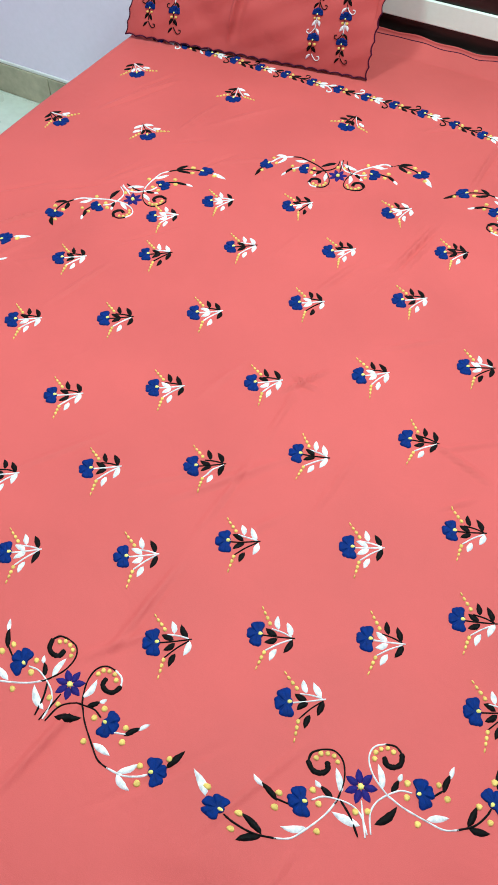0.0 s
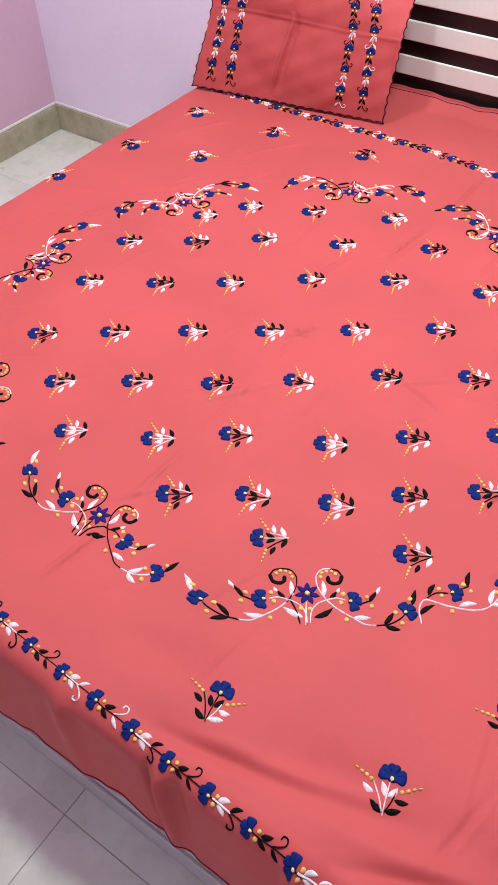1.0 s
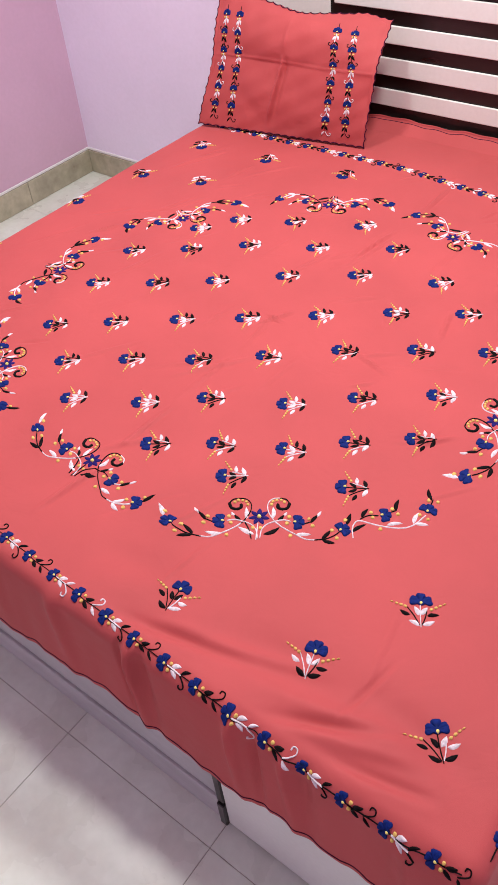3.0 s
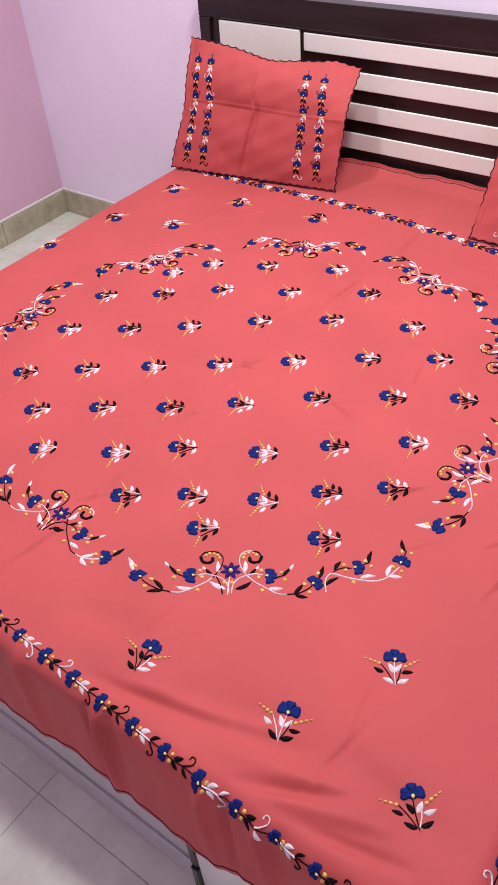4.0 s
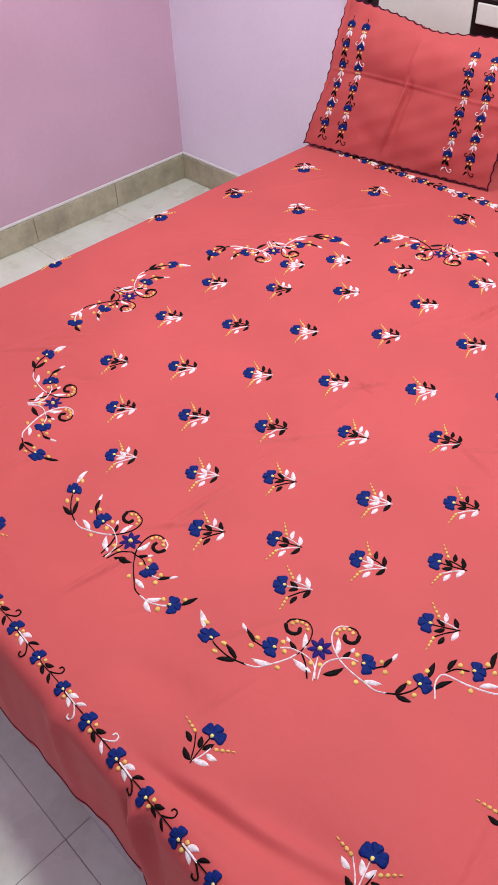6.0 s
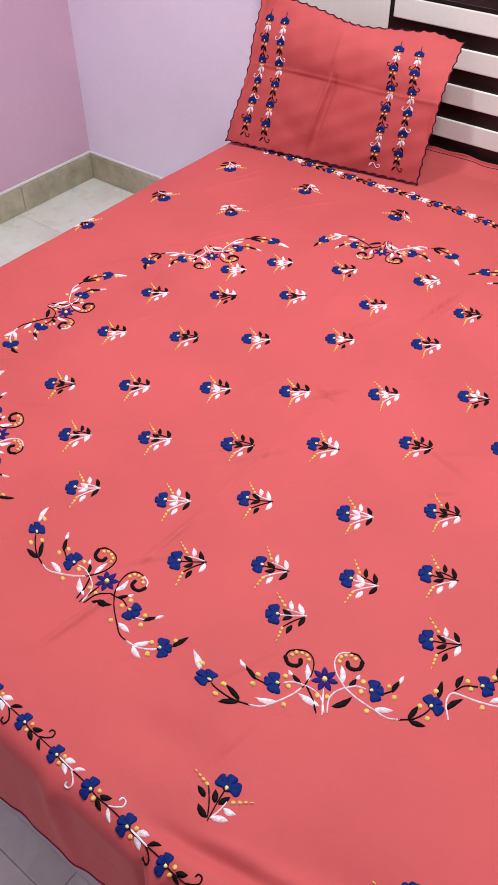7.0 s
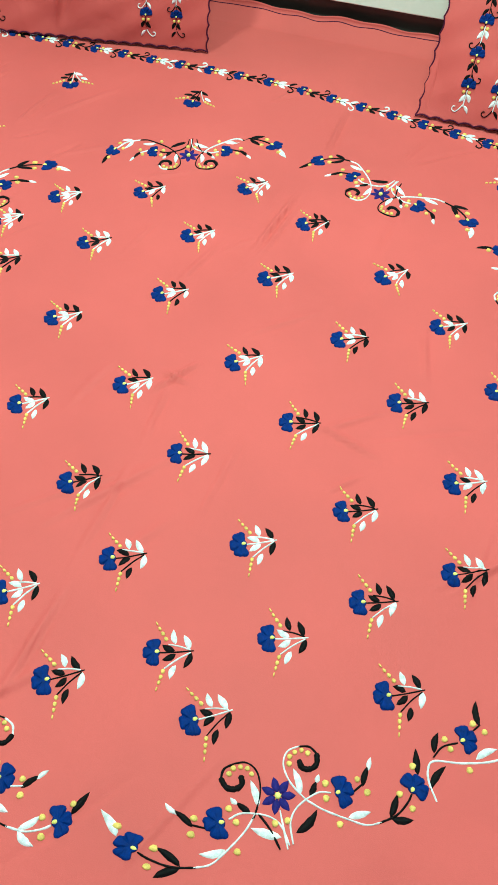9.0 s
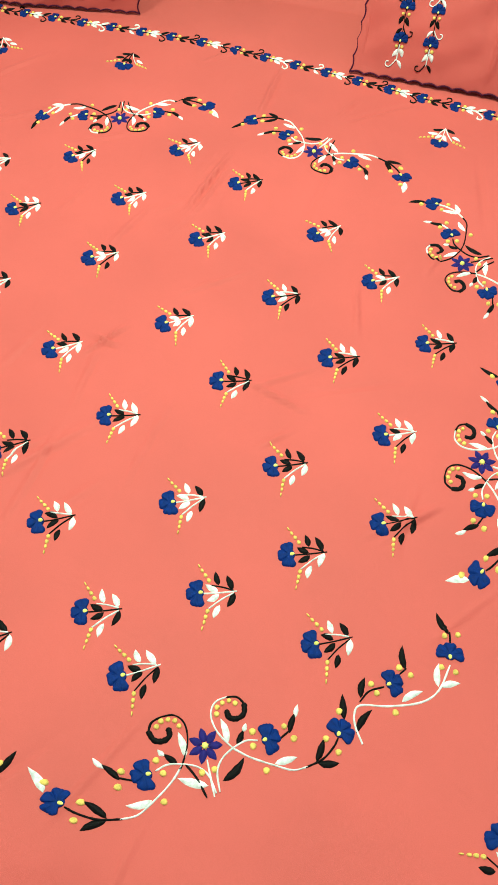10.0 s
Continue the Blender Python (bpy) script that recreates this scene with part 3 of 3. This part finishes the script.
# plum edging along the hanging hem
for a in np.arange(UL + 0.01, UR - 0.06, 0.30):
    line = [(u, float(hem_foot(np.array(u))) + 0.010 + 0.002 * math.sin(u * 70)) for u in np.arange(a, min(a + 0.3001, UR - 0.005), 0.0075)]
    s = Stitch()
    s.stroke(line, 0.0022, 0.0012)
    s.make("hem_stitching", PLUM, drape, lambda p: p, bedspread, "plum scalloped edging")


for a in np.arange(X0 + 0.01, X1 - 0.02, 0.30):
    line = [(u, Y1 + 0.040 + 0.0010 * math.sin(u * 75)) for u in np.arange(a, min(a + 0.3001, X1 - 0.005), 0.0075)]
    s = Stitch()
    s.stroke(line, 0.0017, 0.0010)
    s.make("hem_stitching", PLUM, drape, lambda p: p, bedspread, "plum scalloped edging")


# ---- the pillows ----
FOLD = 0.54


def pillow(bl, br, ml, mr, tl, tr, label, tone, strips):
    """A pillow in an embroidered case: an upright lower half, a sharp fold across, and an upper half that leans back; six points of its outline are given."""
    bl, br, ml, mr, tl, tr = (np.array(p, float) for p in (bl, br, ml, mr, tl, tr))
    wide, high = np.linalg.norm(br - bl), np.linalg.norm(ml - bl) + np.linalg.norm(tl - ml)

    def normal(right, up):
        n = np.cross(right, up)
        return n / np.linalg.norm(n)

    low_face, high_face = normal(br - bl, ml - bl), normal(mr - ml, tl - ml)

    def bump(x, w):
        return np.exp(-(x / w) ** 2)

    def shape(a, b, h, front=True):
        """a, b from 0 to 1 over the face; h metres off it."""
        a, b, h = np.broadcast_arrays(np.asarray(a, float), np.asarray(b, float), np.asarray(h, float))
        A, k = a[..., None], (b / FOLD)[..., None]
        k2 = ((b - FOLD) / (1 - FOLD))[..., None]
        low, mid, top = bl + (br - bl) * A, ml + (mr - ml) * A, tl + (tr - tl) * A
        p = np.where(k < 1, low + (mid - low) * k, mid + (top - mid) * k2)
        w = np.clip((b - FOLD) / 0.04 + 0.5, 0, 1)[..., None]
        face = low_face * (1 - w) + high_face * w
        face = face / np.linalg.norm(face, axis=-1, keepdims=True)
        ia, ib = np.clip((a - 0.03) / 0.94, 0, 1), np.clip((b - 0.03) / 0.94, 0, 1)
        across, over = np.clip(4 * ia * (1 - ia), 0, 1), np.clip(4 * ib * (1 - ib), 0, 1)
        if front:
            lower, upper = np.clip(1 - b / FOLD, 0, 1), np.clip((b - FOLD) / (1 - FOLD), 0, 1)
            lift = 0.012 * across ** 0.6 * np.sin(math.pi * lower) + 0.034 * across ** 0.6 * np.sin(math.pi * upper) ** 0.8
            # the fold stands out as a thin ridge, and a second one drops from its middle to the lower edge
            lift = lift + 0.0034 * bump(b - FOLD - 0.006 * np.sin(a * 6), 0.010) * across ** 0.3
            fall = a - 0.455 - 0.05 * (b - FOLD)
            run = np.clip((0.60 - b) / 0.12, 0, 1) * np.clip((b - 0.05) / 0.2, 0, 1)
            lift = lift + run * (0.012 * bump(fall, 0.008) - 0.008 * bump(fall - 0.026, 0.014) - 0.004 * bump(fall + 0.04, 0.03))
            lift = lift + 0.004 * bump(a - 0.46 - 0.06 * (b - FOLD), 0.009) * np.clip((b - 0.6) / 0.1, 0, 1) * np.clip((0.95 - b) / 0.2, 0, 1)
            # slack cloth: soft dents, slanting pulls towards the corners, a wavering hem
            lift = lift + 0.0030 * np.sin(a * 15 + b * 7 + tone) * np.sin(b * 12 - a * 5) * across + 0.0016 * np.sin(a * 41 - b * 17 + tone) * np.sin(b * 23 + a * 9)
            lift = lift + 0.004 * bump((a - 0.78) - 0.5 * (b - 0.2), 0.05) * np.clip((0.40 - b) / 0.3, 0, 1) * np.clip(b / 0.15, 0, 1) - 0.003 * bump((a - 0.25) + 0.6 * (b - 0.3), 0.06) * np.clip((0.5 - b) / 0.3, 0, 1) * np.clip(b / 0.15, 0, 1)
            lift = lift + 0.006 * np.sin(a * 13 + tone) * np.clip(1 - over * 3, 0, 1) * (0.3 + 0.7 * (b > 0.5)) + 0.005 * np.sin(b * 11 + tone) * np.clip(1 - across * 4, 0, 1)
        else:
            lift = -0.11 * (across ** 0.7) * (over ** 0.9) - 0.002
        return p + face * (lift + h)[..., None]

    na, nb = 169, 113
    sa, sb = np.linspace(0, 1, na), np.linspace(0, 1, nb)
    A, B = np.meshgrid(sa, sb, indexing="ij")
    # scalloped outline, and sides that sag in a little between the corners
    da = (1 - 2 * A) * (0.010 * np.sin(math.pi * B) + 0.006 * np.abs(np.sin(B * 14 * math.pi))) * np.abs(1 - 2 * A) ** 6
    slack = (0.055 * np.sin(math.pi * np.clip((A - 0.12) / 0.76, 0, 1)) ** 1.5 - 0.02 * np.exp(-((A - 0.86) / 0.08) ** 2) + 0.010 * np.sin(A * 15 + tone) * np.sin(math.pi * A)) * (B > 0.5)
    db = (1 - 2 * B) * (slack + 0.010 * np.abs(np.sin(A * 21 * math.pi))) * np.abs(1 - 2 * B) ** 6
    front = shape(A + da, B + db, 0.0).reshape(-1, 3)
    back = shape(A + da, B + db, 0.0, False).reshape(-1, 3)
    q = lambda i, j: i * nb + j
    f = [(q(i, j), q(i + 1, j), q(i + 1, j + 1), q(i, j + 1)) for i in range(na - 1) for j in range(nb - 1)]
    k = na * nb
    g = [(k + d, k + c, k + b, k + a) for a, b, c, d in f]
    rim = [q(i, 0) for i in range(na)] + [q(na - 1, j) for j in range(1, nb)] + [q(i, nb - 1) for i in range(na - 2, -1, -1)] + [q(0, j) for j in range(nb - 2, 0, -1)]
    s = [(rim[i], k + rim[i], k + rim[(i + 1) % len(rim)], rim[(i + 1) % len(rim)]) for i in range(len(rim))]
    body = plain("pillow", np.vstack([front, back]), f + g + s, CORAL)
    tagged(body, label, "pillow", group="pillows at the headboard")
    lay = lambda u, v, h: shape(np.asarray(u) / wide, np.asarray(v) / high, h)
    # plum scalloped edging round the rim
    loop = [(A + da).reshape(-1)[rim] * wide, (B + db).reshape(-1)[rim] * high]
    m = len(rim)
    for start in range(0, m, 53):
        s = Stitch()
        s.stroke([(loop[0][i % m], loop[1][i % m]) for i in range(start, min(start + 54, m + 1))], 0.0034, 0.0018)
        s.make("edge_stitching", PLUM, lay, lambda p: p, body, "plum scalloped edging")
    # two pairs of running borders, from top to bottom
    for j, (x0, x1) in enumerate(strips):
        border(lay, straight((x0 * wide, 0.90 * high), (x1 * wide, 0.10 * high)), body, 6, j * 2 + tone, "strip", 0.98)
    return body


pillow((-0.842, 0.843, 0.556), (-0.226, 0.938, 0.557), (-0.808, 0.910, 0.774), (-0.204, 0.966, 0.775), (-0.805, 0.980, 0.950), (-0.222, 1.078, 0.896),
       "coral embroidered pillow with scalloped plum edge, leaning on the headboard", 0, ((0.080, 0.092), (0.165, 0.200), (0.742, 0.770), (0.835, 0.880)))
pillow((0.266, 0.856, 0.556), (0.900, 0.848, 0.557), (0.272, 0.955, 0.765), (0.905, 0.948, 0.765), (0.280, 1.060, 0.915), (0.910, 1.055, 0.910),
       "coral embroidered pillow with scalloped plum edge beside the pale slats", 3, ((0.135, 0.140), (0.230, 0.235), (0.760, 0.765), (0.840, 0.850)))

# ---- floor tiles and skirting pieces ----
floor = bpy.data.objects["floor"]
for i in range(-5, 6):
    for j in range(-5, 6):
        x0, y0 = 0.119 + i * TS, -0.868 + j * TS
        a, b = (max(x0, WEST), max(y0, SOUTH)), (min(x0 + TS, EAST), min(y0 + TS, NORTH))
        if b[0] - a[0] < 0.02 or b[1] - a[1] < 0.02:
            continue
        g = GAP / 2
        part("tile", slab((a[0] + g, a[1] + g, -0.02), (b[0] - g, b[1] - g, random.uniform(-0.0003, 0.0003)), 0.0008), TILE, floor)
base_w = tagged(part("baseboard_west", slab((WEST, SOUTH, 0.0), (WEST + 0.008, NORTH, 0.104), 0), GROUT), "beige stone skirting with dark joints", "skirting", kind="structure")
for j in range(-5, 6):
    y0 = -0.015 + j * TS
    a, b = max(y0, SOUTH), min(y0 + TS, NORTH)
    if b - a > 0.02:
        part("skirting_tile", slab((WEST + 0.002, a + 0.0015, 0.001), (WEST + 0.013, b - 0.0015, 0.106), 0.0012), SKIRTING, base_w)
base_n = tagged(part("baseboard_north", slab((WEST, NORTH - 0.008, 0.0), (EAST, NORTH, 0.104), 0), GROUT), "beige stone skirting with dark joints", "skirting", kind="structure")
for j in range(0, 11):
    a, b = WEST + 0.0135 + j * TS, min(WEST + 0.0135 + (j + 1) * TS, EAST)
    if b - a > 0.02:
        part("skirting_tile", slab((a + 0.0015, NORTH - 0.013, 0.001), (b - 0.0015, NORTH - 0.002, 0.106), 0.0012), SKIRTING, base_n)
tagged(part("trim_west", slab((WEST, SOUTH, 0.1065), (WEST + 0.007, NORTH - 0.0075, 0.118), 0.002), CEILING), "pale plaster ledge above the skirting", "trim", kind="structure")
tagged(part("trim_north", slab((WEST, NORTH - 0.007, 0.1065), (EAST, NORTH, 0.118), 0.002), CEILING), "pale plaster ledge above the skirting", "trim", kind="structure")
